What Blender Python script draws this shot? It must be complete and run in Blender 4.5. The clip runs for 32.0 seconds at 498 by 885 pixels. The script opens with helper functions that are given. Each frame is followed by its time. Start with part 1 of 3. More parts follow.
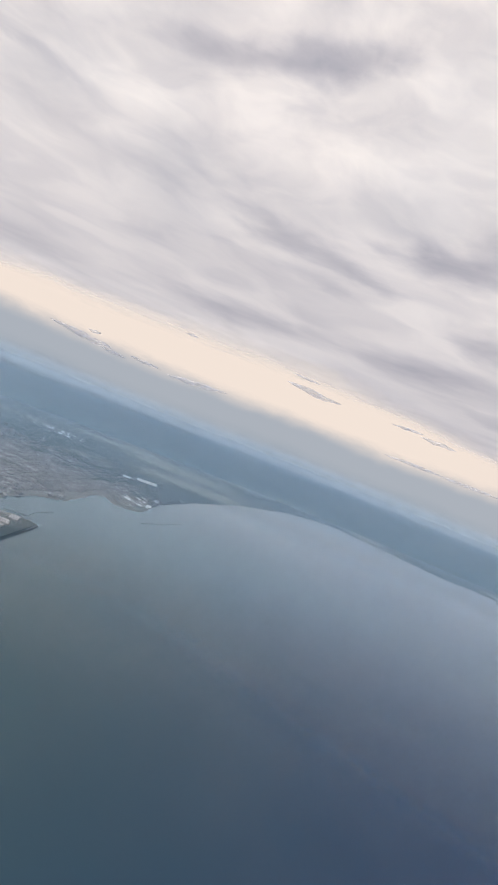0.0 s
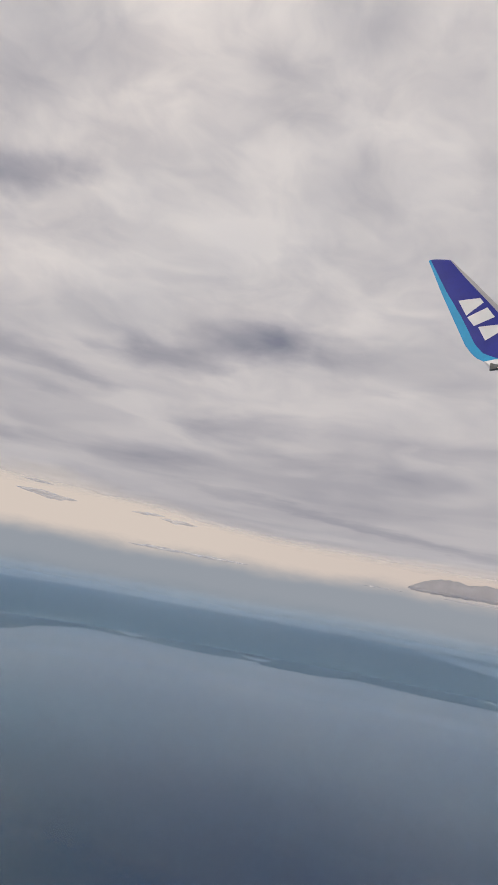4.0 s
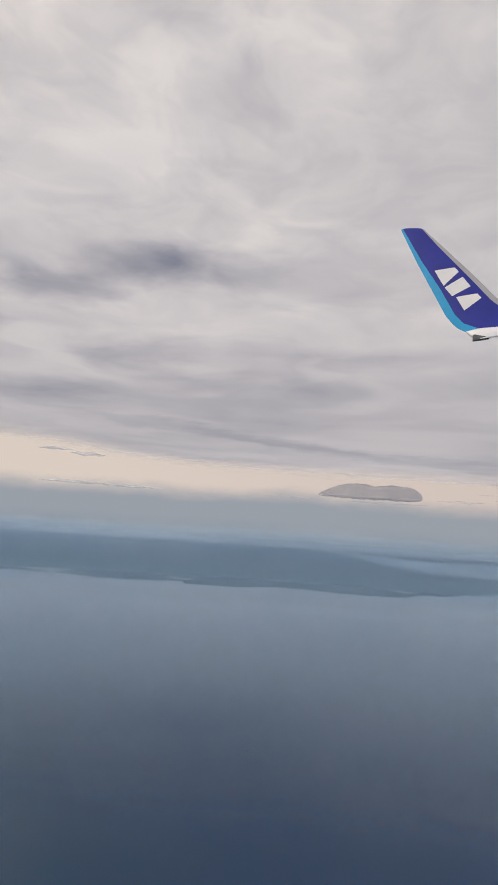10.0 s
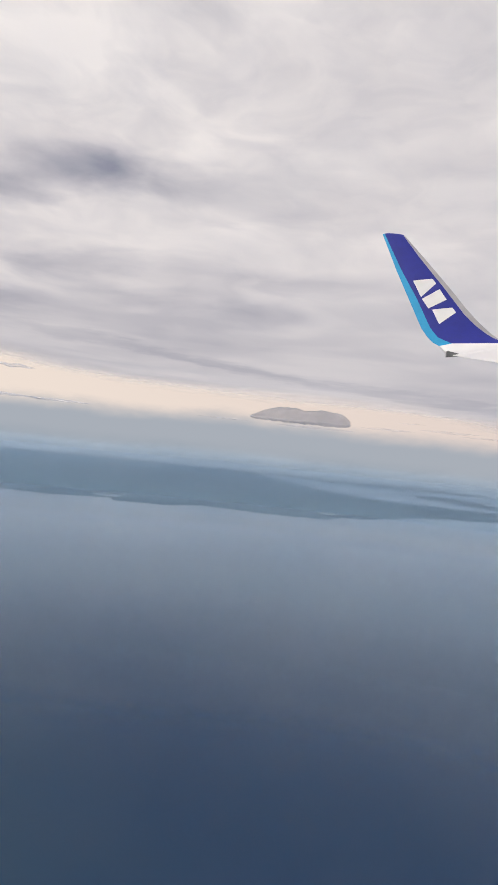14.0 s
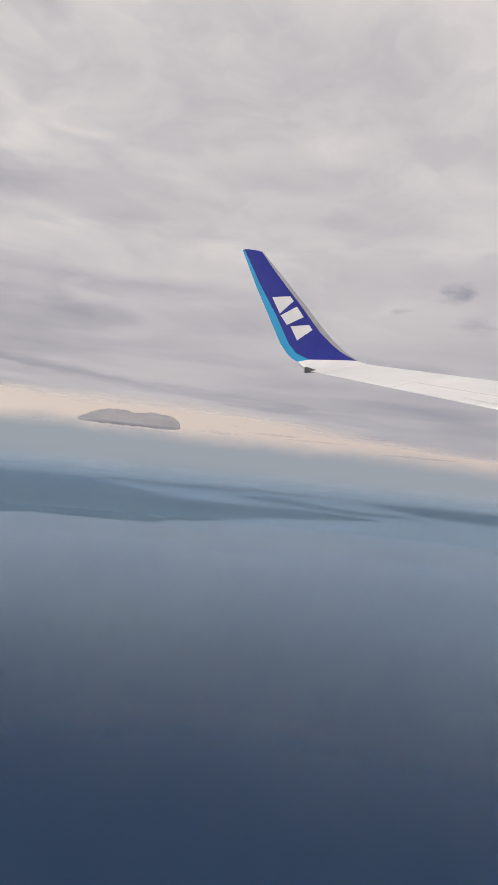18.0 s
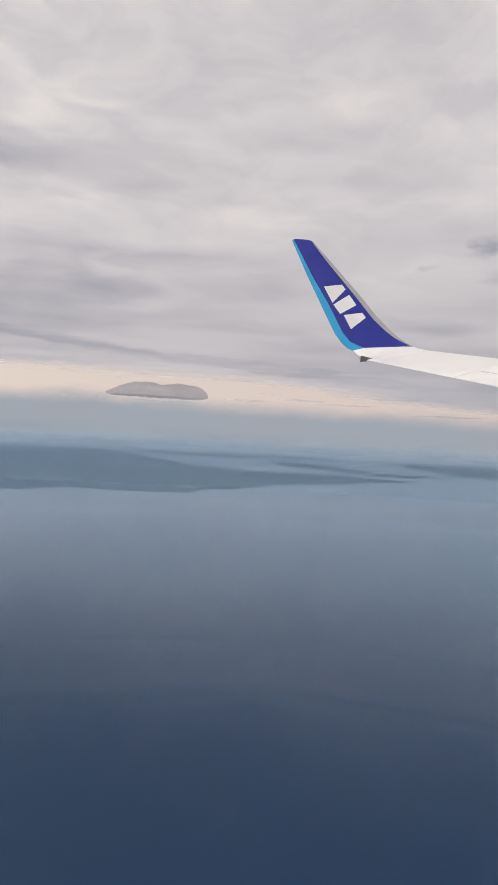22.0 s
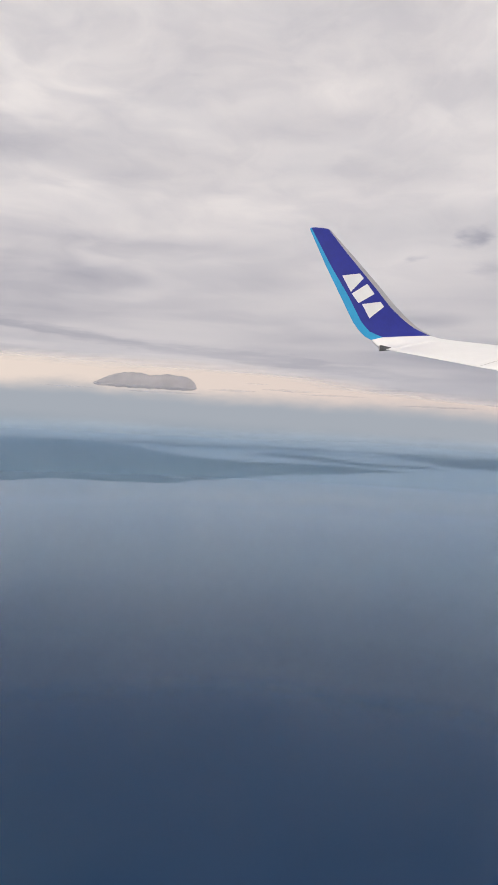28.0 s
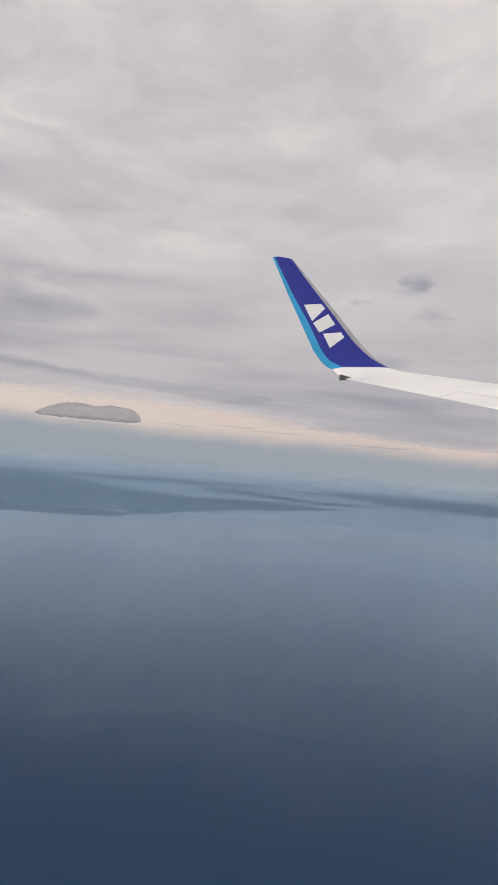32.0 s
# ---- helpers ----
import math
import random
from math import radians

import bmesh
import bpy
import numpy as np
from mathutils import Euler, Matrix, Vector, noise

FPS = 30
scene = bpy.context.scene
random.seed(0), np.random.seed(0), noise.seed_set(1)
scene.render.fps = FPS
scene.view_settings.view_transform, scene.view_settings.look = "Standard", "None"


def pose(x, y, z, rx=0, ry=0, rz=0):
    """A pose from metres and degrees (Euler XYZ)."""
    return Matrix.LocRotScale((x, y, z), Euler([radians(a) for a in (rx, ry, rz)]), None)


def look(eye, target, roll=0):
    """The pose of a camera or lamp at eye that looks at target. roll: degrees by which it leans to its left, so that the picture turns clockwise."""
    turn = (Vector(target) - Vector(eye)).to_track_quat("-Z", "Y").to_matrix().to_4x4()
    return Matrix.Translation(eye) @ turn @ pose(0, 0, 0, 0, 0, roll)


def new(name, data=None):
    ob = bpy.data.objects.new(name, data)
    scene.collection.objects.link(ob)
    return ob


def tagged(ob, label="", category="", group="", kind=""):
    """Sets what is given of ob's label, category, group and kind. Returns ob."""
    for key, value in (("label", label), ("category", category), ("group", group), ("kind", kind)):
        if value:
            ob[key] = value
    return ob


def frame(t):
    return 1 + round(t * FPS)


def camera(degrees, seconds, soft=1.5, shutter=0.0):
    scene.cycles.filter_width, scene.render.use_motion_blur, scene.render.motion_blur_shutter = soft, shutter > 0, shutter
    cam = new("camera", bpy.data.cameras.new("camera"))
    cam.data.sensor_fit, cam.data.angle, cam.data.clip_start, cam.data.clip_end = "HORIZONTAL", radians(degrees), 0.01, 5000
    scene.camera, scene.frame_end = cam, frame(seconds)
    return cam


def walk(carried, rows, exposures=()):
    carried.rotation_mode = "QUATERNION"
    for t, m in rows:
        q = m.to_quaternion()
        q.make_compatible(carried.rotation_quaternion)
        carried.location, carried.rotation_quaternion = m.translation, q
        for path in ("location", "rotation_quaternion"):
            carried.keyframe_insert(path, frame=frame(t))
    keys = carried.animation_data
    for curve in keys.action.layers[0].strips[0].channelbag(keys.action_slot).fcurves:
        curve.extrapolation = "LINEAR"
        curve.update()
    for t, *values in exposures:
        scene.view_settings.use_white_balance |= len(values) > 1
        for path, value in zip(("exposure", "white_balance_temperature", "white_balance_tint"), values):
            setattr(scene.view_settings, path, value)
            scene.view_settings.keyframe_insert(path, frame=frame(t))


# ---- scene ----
# ---------------------------------------------------------------- camera
cam = camera(39.9, 32.0, soft=1.7)
# seconds, place (x, y, z), heading (degrees, clockwise from +y), tilt up, lean
ROWS = [
    (0, 3.53, 2.22, 156.87, -45.45, -0.95, 21.72),
    (0.5, 3.53, 2.22, 156.87, -45.44, -0.27, 21.85),
    (1, 3.53, 2.22, 156.87, -45.74, 0.90, 21.76),
    (1.5, 3.53, 2.22, 156.87, -45.91, 2.11, 21.93),
    (2, 3.53, 2.22, 156.87, -45.15, 2.82, 21.23),
    (2.5, 3.53, 2.22, 156.87, -42.92, 5.11, 21.23),
    (3, 3.53, 2.22, 156.87, -38.83, 8.15, 19.81),
    (3.5, 3.53, 2.22, 156.87, -32.51, 10.95, 15.43),
    (4, 3.53, 2.22, 156.87, -26.54, 12.20, 10.18),
    (4.5, 3.17, 2.16, 156.77, -20.45, 11.73, 5.99),
    (6.5, 2.94, 1.61, 157.39, -14.71, 6.46, 1.62),
    (7, 2.82, 1.53, 157.39, -14.84, 5.33, 2.11),
    (7.5, 2.68, 1.44, 157.43, -15.16, 4.84, 2.27),
    (8, 2.54, 1.34, 157.49, -14.59, 5.94, 2.17),
    (8.5, 2.40, 1.28, 157.52, -14.77, 6.67, 2.17),
    (9, 2.24, 1.21, 157.58, -15.32, 7.73, 2.27),
    (9.5, 2.04, 1.08, 157.69, -15.90, 7.88, 2.73),
    (10, 1.84, 0.91, 157.82, -17.88, 6.54, 3.74),
    (10.5, 1.64, 0.89, 158.05, -19.34, 5.28, 4.45),
    (11, 1.43, 1.04, 158.33, -19.70, 3.90, 4.68),
    (11.5, 1.25, 1.05, 158.53, -19.68, 2.92, 4.64),
    (12, 1.17, 0.80, 158.70, -18.22, 2.56, 4.56),
    (12.5, 1.16, 0.39, 158.92, -17.12, 1.64, 4.65),
    (13, 1.12, 0.13, 159.18, -16.35, 0.79, 4.80),
    (13.5, 1.00, 0.11, 159.36, -14.14, 0.47, 5.03),
    (14, 0.92, 0.15, 159.40, -11.66, 0.39, 5.81),
    (14.5, 0.88, 0.17, 159.36, -6.72, 1.76, 6.80),
    (15, 0.74, 0.17, 159.35, -1.38, 3.52, 6.94),
    (15.5, 0.48, 0.15, 159.35, 3.06, 3.69, 6.01),
    (17.5, 0.23, 0.25, 159.52, 2.83, 2.02, 6.37),
    (18, 0.18, 0.18, 159.56, 2.41, 1.95, 5.42),
    (18.5, 0.13, 0.12, 159.62, 2.31, 2.05, 4.48),
    (19, 0.05, 0.06, 159.73, 1.87, 1.41, 3.63),
    (19.5, -0.07, 0.05, 159.87, 1.19, 0.53, 3.00),
    (20, -0.18, 0.06, 159.98, 0.76, -0.03, 2.68),
    (20.5, -0.28, 0.06, 160.02, 0.25, -0.66, 2.62),
    (21, -0.36, 0.06, 160.07, -0.21, -1.11, 2.71),
    (21.5, -0.45, 0.05, 160.08, -0.13, -1.14, 2.87),
    (22, -0.54, -0.01, 160.06, 0.23, -0.95, 2.88),
    (22.5, -0.59, -0.02, 160.05, 0.68, -0.83, 2.71),
    (23, -0.64, 0.03, 160.01, 1.44, -0.53, 2.45),
    (23.5, -0.70, 0.01, 159.97, 1.70, -0.83, 2.06),
    (24, -0.76, -0.03, 159.95, 1.36, -1.28, 1.89),
    (24.5, -0.79, -0.05, 159.89, 1.32, -1.67, 2.27),
    (26.5, -0.98, -0.03, 159.91, 1.88, -2.47, 1.65),
    (27, -1.06, 0.01, 160.01, 1.27, -3.11, 1.18),
    (27.5, -1.14, 0.00, 160.05, 0.59, -2.84, 1.66),
    (28, -1.20, 0.04, 160.01, 1.20, -1.70, 2.78),
    (28.5, -1.25, 0.13, 159.96, 1.89, -0.61, 4.06),
    (29, -1.27, 0.18, 159.91, 2.16, 0.09, 5.20),
    (29.5, -1.24, 0.21, 159.84, 2.01, 0.45, 5.50),
    (30, -1.24, 0.23, 159.77, 1.58, 0.23, 5.08),
    (30.5, -1.28, 0.26, 159.72, 2.03, 0.33, 4.81),
    (31, -1.33, 0.30, 159.73, 3.26, 0.71, 4.58),
    (31.5, -1.40, 0.28, 159.77, 4.39, 0.79, 4.06),
    (32, -1.50, 0.24, 159.78, 5.71, 1.53, 4.42),
]


def pose_row(t, x, y, z, heading, tilt, lean):
    h, p = radians(heading), radians(tilt)
    way = Vector((math.sin(h) * math.cos(p), math.cos(h) * math.cos(p), math.sin(p)))
    eye = Vector((x, y, z))
    return t, look(eye, eye + way * 10, lean)


walk(cam, [pose_row(*r) for r in ROWS], exposures=[(0, 0.34), (1, 0.22), (2, 0.18), (3, 0.22), (4, -0.1), (5, -0.05), (7, 0.07), (8, 0.15), (9, 0.02), (10, -0.02), (11, 0.13), (12, 0.2), (13, 0.2), (14, 0.28), (15, 0.18), (18, 0.02), (19, -0.04), (20, 0.03), (22, 0.13), (24, 0.06), (27, 0.09), (28, 0.24), (29, -0.02), (30, 0.06), (31, 0.05), (32, 0.05)])

# ---------------------------------------------------------------- world, sun, exposure
SEA_EYE = 160.0          # height of the cabin above the sea, in the reduced landscape
DECK = 440.0             # height of the cloud deck
SUN_AZ, SUN_EL = -150.0, 30.0

world = bpy.data.worlds.new("sky")
scene.world = world
world.use_nodes = True
wn, wl = world.node_tree.nodes, world.node_tree.links
wn.clear()
w_out = wn.new("ShaderNodeOutputWorld")
w_bg = wn.new("ShaderNodeBackground")
w_sky = wn.new("ShaderNodeTexSky")
w_sky.sky_type = "NISHITA"
w_sky.sun_disc = False
w_sky.sun_elevation = radians(SUN_EL)
w_sky.sun_rotation = radians(SUN_AZ)
w_sky.air_density, w_sky.dust_density, w_sky.ozone_density = 1.0, 3.0, 1.0
w_bg.inputs["Strength"].default_value = 0.15
# the clear strip under the cloud deck: a cream glow near the horizon
w_co = wn.new("ShaderNodeTexCoord")
w_sep = wn.new("ShaderNodeSeparateXYZ")
w_low = wn.new("ShaderNodeMapRange")
w_side = wn.new("ShaderNodeMapRange")
w_warm = wn.new("ShaderNodeMix")
w_mix = wn.new("ShaderNodeMix")
w_warm.data_type = w_mix.data_type = "RGBA"
w_low.interpolation_type = "SMOOTHSTEP"
for node, values in ((w_low, (0.08, 0.26, 1.0, 0.0)), (w_side, (-0.5, 0.3, 0.0, 1.0))):
    for key, v in zip(("From Min", "From Max", "To Min", "To Max"), values):
        node.inputs[key].default_value = v
w_warm.inputs[6].default_value = (4.75, 4.09, 3.62, 1)
w_warm.inputs[7].default_value = (4.15, 3.48, 3.2, 1)
wl.new(w_co.outputs["Generated"], w_sep.inputs[0])
wl.new(w_sep.outputs[2], w_low.inputs["Value"])
wl.new(w_sep.outputs[0], w_side.inputs["Value"])
wl.new(w_side.outputs[0], w_warm.inputs[0])
wl.new(w_low.outputs[0], w_mix.inputs[0])
wl.new(w_sky.outputs[0], w_mix.inputs[6])
wl.new(w_warm.outputs[2], w_mix.inputs[7])
wl.new(w_mix.outputs[2], w_bg.inputs[0])
wl.new(w_bg.outputs[0], w_out.inputs[0])

sun_data = bpy.data.lights.new("sun", "SUN")
sun_data.energy = 1.9
sun_data.angle = radians(10)
sun_data.color = (1.0, 0.88, 0.76)
sun = new("sun", sun_data)
a, e = radians(SUN_AZ), radians(SUN_EL)
sun.matrix_world = look((0, 0, 900), Vector((0, 0, 900)) - Vector((math.sin(a) * math.cos(e), math.cos(a) * math.cos(e), math.sin(e))))


# ---------------------------------------------------------------- node helpers
class Nodes:
    """A short hand for writing node materials."""

    def __init__(self, name):
        self.mat = bpy.data.materials.new(name)
        self.mat.use_nodes = True
        self.tree = self.mat.node_tree
        self.tree.nodes.clear()
        self.out = self.tree.nodes.new("ShaderNodeOutputMaterial")

    def add(self, kind, links=None, **values):
        n = self.tree.nodes.new(kind)
        for key, value in values.items():
            setattr(n, key, value)
        for key, value in (links or {}).items():
            self.feed(n.inputs[key], value)
        return n

    def feed(self, socket, value):
        if isinstance(value, bpy.types.NodeSocket):
            self.tree.links.new(value, socket)
        else:
            socket.default_value = value

    def math(self, op, x, y=0.0, clamp=False):
        n = self.tree.nodes.new("ShaderNodeMath")
        n.operation, n.use_clamp = op, clamp
        self.feed(n.inputs[0], x)
        self.feed(n.inputs[1], y)
        return n.outputs[0]

    def ramp(self, value, lo, hi, a=0.0, b=1.0, smooth=True):
        n = self.tree.nodes.new("ShaderNodeMapRange")
        n.interpolation_type = "SMOOTHSTEP" if smooth else "LINEAR"
        for key, v in zip(("Value", "From Min", "From Max", "To Min", "To Max"), (value, lo, hi, a, b)):
            self.feed(n.inputs[key], v)
        return n.outputs[0]

    def noise(self, vector, scale, detail=4.0, rough=0.55, out=0, distortion=0.0):
        n = self.add("ShaderNodeTexNoise", {"Vector": vector, "Scale": scale, "Detail": detail, "Roughness": rough, "Distortion": distortion})
        return n.outputs[out]

    def mix(self, fac, a, b):
        n = self.tree.nodes.new("ShaderNodeMix")
        n.data_type = "RGBA"
        self.feed(n.inputs[0], fac)
        self.feed(n.inputs[6], a)
        self.feed(n.inputs[7], b)
        return n.outputs[2]

    def place(self):
        return self.add("ShaderNodeNewGeometry").outputs["Position"]

    def vmath(self, op, x, y=(0, 0, 0)):
        n = self.tree.nodes.new("ShaderNodeVectorMath")
        n.operation = op
        self.feed(n.inputs[0], x)
        self.feed(n.inputs[1], y)
        return n.outputs[0] if op not in ("LENGTH", "DOT_PRODUCT") else n.outputs["Value"]

    def spot(self, vector, x, y, rx, ry, turn=0.0, soft=(0.3, 1.0)):
        """1 inside an ellipse of the plan, falling to 0 at its rim."""
        m = self.add("ShaderNodeMapping", {"Vector": vector}, vector_type="TEXTURE")
        m.inputs["Location"].default_value = (x, y, 0)
        m.inputs["Rotation"].default_value = (0, 0, radians(turn))
        m.inputs["Scale"].default_value = (rx, ry, 1e6)
        return self.ramp(self.vmath("LENGTH", m.outputs[0]), soft[1], soft[0])

    def done(self, shader):
        self.tree.links.new(shader, self.out.inputs["Surface"])
        return self.mat


def rgb(r, g, b):
    return (r, g, b, 1.0)


# ---------------------------------------------------------------- materials: sky and distance
# the heavier banks and ragged patches of the deck: heading, height, half width, half height (degrees), turn, weight
BANKS = ((-58.0, 25.9, 8, 1.4, 6, 0.50), (-50.5, 28.0, 7.5, 1.9, 12, 0.70), (-45.5, 29.8, 5, 1.4, 5, 0.36),
         (-48.0, 15.8, 7, 1.6, -6, 0.62), (-45.0, 13.5, 5, 0.9, -4, 0.35), (-41.5, 14.8, 4, 1.0, -4, 0.4),
         (-35.2, 17.8, 6.5, 2.0, -4, 0.72), (-27.6, 20.2, 7.5, 1.9, 3, 0.40), (-22.6, 20.6, 7.0, 1.7, 0, 0.46), (-29.5, 19.4, 9.5, 2.2, 9, 0.46), (-30.5, 21.6, 9, 2.8, 5, 0.36),
         (-29.6, 12.9, 4.5, 1.2, 3, 0.45), (-25.0, 13.8, 4, 1.1, 0, 0.35), (-33.8, 9.6, 7, 1.1, 2, 0.35), (-24.5, 11.2, 7, 1.1, 0, 0.3),
         (18.5, 15.2, 1.5, 0.75, 6, 0.62), (15.2, 13.6, 1.0, 0.4, 0, 0.3), (20.4, 12.8, 1.6, 0.9, 0, 0.32),
         (-12.0, 6.3, 13, 0.55, -5, 0.36), (5.0, 5.1, 11, 0.5, -4, 0.3), (-26.0, 7.6, 9, 0.6, -4, 0.3), (-50.0, 8.6, 12, 0.9, 2, 0.3))
PATCHES = ((-48.5, 37.8, 8, 4.5, 10, 0.50), (-38.0, 39.0, 7, 4.0, 0, 0.28), (-30.2, 40.6, 2.8, 2.6, 20, 0.40), (-27.0, 38.0, 5, 3.5, 10, 0.25), (-18.5, 44.4, 3.2, 2.6, 20, 0.35),
           (-19.0, 33.2, 7, 3.2, 8, 0.32), (-56.0, 34.0, 8, 2.5, 0, 0.3), (-14.8, 8.0, 8, 0.9, 0, 0.25), (0.8, 11.0, 7, 1.4, 0, 0.2), (-10.3, 19.2, 4, 1.3, 0, 0.2), (-11.0, 13.7, 5, 1.1, 0, 0.25),
           (4.0, 23.2, 8, 1.5, 0, 0.28), (-4.0, 13.8, 6, 1.1, 0, 0.3), (-11.0, 10.8, 8, 1.2, 0, 0.25), (21.0, 25.0, 7, 3.0, 0, 0.22), (12.5, 30.0, 10, 4.0, 0, 0.15),
           (15.8, 8.9, 4.5, 0.8, 0, 0.3), (17.5, 5.2, 9, 0.8, -3, 0.35), (5.0, 7.2, 9, 0.8, 0, 0.2),
           (-44.0, 22.5, 14, 3.2, 6, -0.42), (-66.0, 20.0, 9, 4.0, 0, -0.2), (-30.0, 27.5, 8, 2.6, 0, -0.28), (-12.5, 25.5, 8, 3.0, 4, -0.2), (-13.0, 18.2, 6, 2.0, 0, -0.18))


def deck_material():
    n = Nodes("overcast_cloud")
    p = n.place()
    flat = n.vmath("MULTIPLY", p, (1, 1, 0))
    far = n.vmath("LENGTH", flat)
    sep = n.add("ShaderNodeSeparateXYZ", {0: p})
    az = n.math("ARCTAN2", sep.outputs[0], sep.outputs[1])
    # the deck's own plan: round the compass, and outwards in steps that grow with distance
    turned = n.vmath("NORMALIZE", flat)
    outward = n.add("ShaderNodeCombineXYZ", {2: n.math("MULTIPLY", n.math("LOGARITHM", n.math("MAXIMUM", far, 1.0), math.e), 0.9)})
    plan = n.vmath("ADD", turned, outward.outputs[0])
    warp = n.vmath("SUBTRACT", n.noise(plan, 4.5, 2, 0.5, out=1), (0.5, 0.5, 0.5))
    small = n.vmath("SCALE", warp)
    small.node.inputs["Scale"].default_value = 0.26
    q = n.vmath("ADD", plan, small)
    big = n.noise(q, 2.8, 2, 0.45)
    mid = n.noise(q, 6.5, 3, 0.48)
    fine = n.noise(q, 15.0, 4, 0.52)
    # the deck is smoother towards the east
    calm = n.ramp(az, radians(-20), radians(12), 1.0, 0.38)
    thick = n.math("ADD", n.ramp(big, 0.36, 0.68, 0.0, 0.26), n.math("MULTIPLY", n.math("MULTIPLY", n.ramp(mid, 0.34, 0.68, 0.0, 0.29), calm), n.ramp(far, 700, 2600, 1.0, 0.6)))
    thick = n.math("ADD", thick, n.ramp(calm, 1.0, 0.38, 0.0, 0.08))
    thick = n.math("ADD", thick, n.math("MULTIPLY", n.ramp(fine, 0.34, 0.68, 0.0, 0.13), n.ramp(far, 500, 1500, 1.0, 0.15)))
    # heading and height in degrees, roughened for the banks
    face = n.add("ShaderNodeCombineXYZ", {0: n.math("MULTIPLY", az, 57.2958), 1: n.math("MULTIPLY", n.math("ARCTANGENT", n.math("DIVIDE", DECK - 160.0, far)), 57.2958)})
    soft_face = n.vmath("ADD", face.outputs[0], n.vmath("MULTIPLY", warp, (6.0, 2.2, 0.0)))
    torn = n.vmath("MULTIPLY", n.vmath("SUBTRACT", n.noise(plan, 18.0, 4, 0.55, out=1), (0.5, 0.5, 0.5)), (4.0, 1.1, 0.0))
    bank_face = n.vmath("ADD", n.vmath("ADD", face.outputs[0], n.vmath("MULTIPLY", warp, (4.5, 1.4, 0.0))), torn)
    for rows, where, core in ((BANKS, bank_face, 0.05), (PATCHES, soft_face, 0.0)):
        for x, y, rx, ry, turn, weight in rows:
            thick = n.math("ADD", thick, n.math("MULTIPLY", n.spot(where, x, y, rx * 1.2, ry * 1.2, turn, (core, 1.0)), weight))
    # the deck grows heavier towards its rim
    thick = n.math("ADD", thick, n.ramp(far, 300, 1900, 0.06, 0.58))
    thick = n.math("MAXIMUM", n.math("MINIMUM", thick, 1.7), 0.0)
    colour = n.mix(n.math("DIVIDE", thick, 1.7), rgb(0.99, 0.942, 0.872), rgb(0.27, 0.288, 0.352))
    shade = n.add("ShaderNodeBsdfTranslucent", {"Color": colour})
    glow = n.add("ShaderNodeBsdfDiffuse", {"Color": colour})
    body = n.add("ShaderNodeMixShader", {0: 0.1, 1: shade.outputs[0], 2: glow.outputs[0]})
    # streaky rim, nearest in the west and farther out towards the east
    rim = n.math("ADD", n.ramp(az, radians(-72), radians(-50), 3150, 2620), n.ramp(az, radians(-42), radians(-16), 0, 950))
    rim = n.math("ADD", rim, n.ramp(az, radians(-4), radians(20), 0, 1400))
    streak = n.noise(n.vmath("MULTIPLY", q, (1.6, 1.6, 1.4)), 4.0, 2, 0.5)
    ragged = n.math("MULTIPLY", n.math("SUBTRACT", streak, 0.5), 900.0)
    edge = n.math("SUBTRACT", n.math("ADD", far, ragged), rim)
    soft = n.ramp(az, radians(-30), radians(15), 560, 720)
    # opening added behind the cabin, out of view, to let the sun through
    behind = n.ramp(n.math("ADD", sep.outputs[1], n.math("MULTIPLY", ragged, 0.2)), 110, -190, 0.0, 0.5)
    clear = n.math("MAXIMUM", n.ramp(edge, n.math("MULTIPLY", soft, -1.0), soft), behind)
    hole = n.add("ShaderNodeBsdfTransparent")
    return n.done(n.add("ShaderNodeMixShader", {0: clear, 1: body.outputs[0], 2: hole.outputs[0]}).outputs[0])


def cloud_material(name, thin, dense, soft=0.4):
    n = Nodes(name)
    p = n.place()
    c = n.mix(n.ramp(n.noise(p, 0.02, 4), 0.35, 0.65), rgb(0.98, 0.97, 0.99), rgb(0.94, 0.935, 0.97))
    d = n.add("ShaderNodeBsdfDiffuse", {"Color": c})
    t = n.add("ShaderNodeBsdfTranslucent", {"Color": c})
    body = n.add("ShaderNodeMixShader", {0: soft, 1: d.outputs[0], 2: t.outputs[0]})
    hole = n.add("ShaderNodeBsdfTransparent")
    fac = n.ramp(n.noise(p, 0.012, 4, 0.5), 0.3, 0.62, thin, dense)
    return n.done(n.add("ShaderNodeMixShader", {0: fac, 1: body.outputs[0], 2: hole.outputs[0]}).outputs[0])


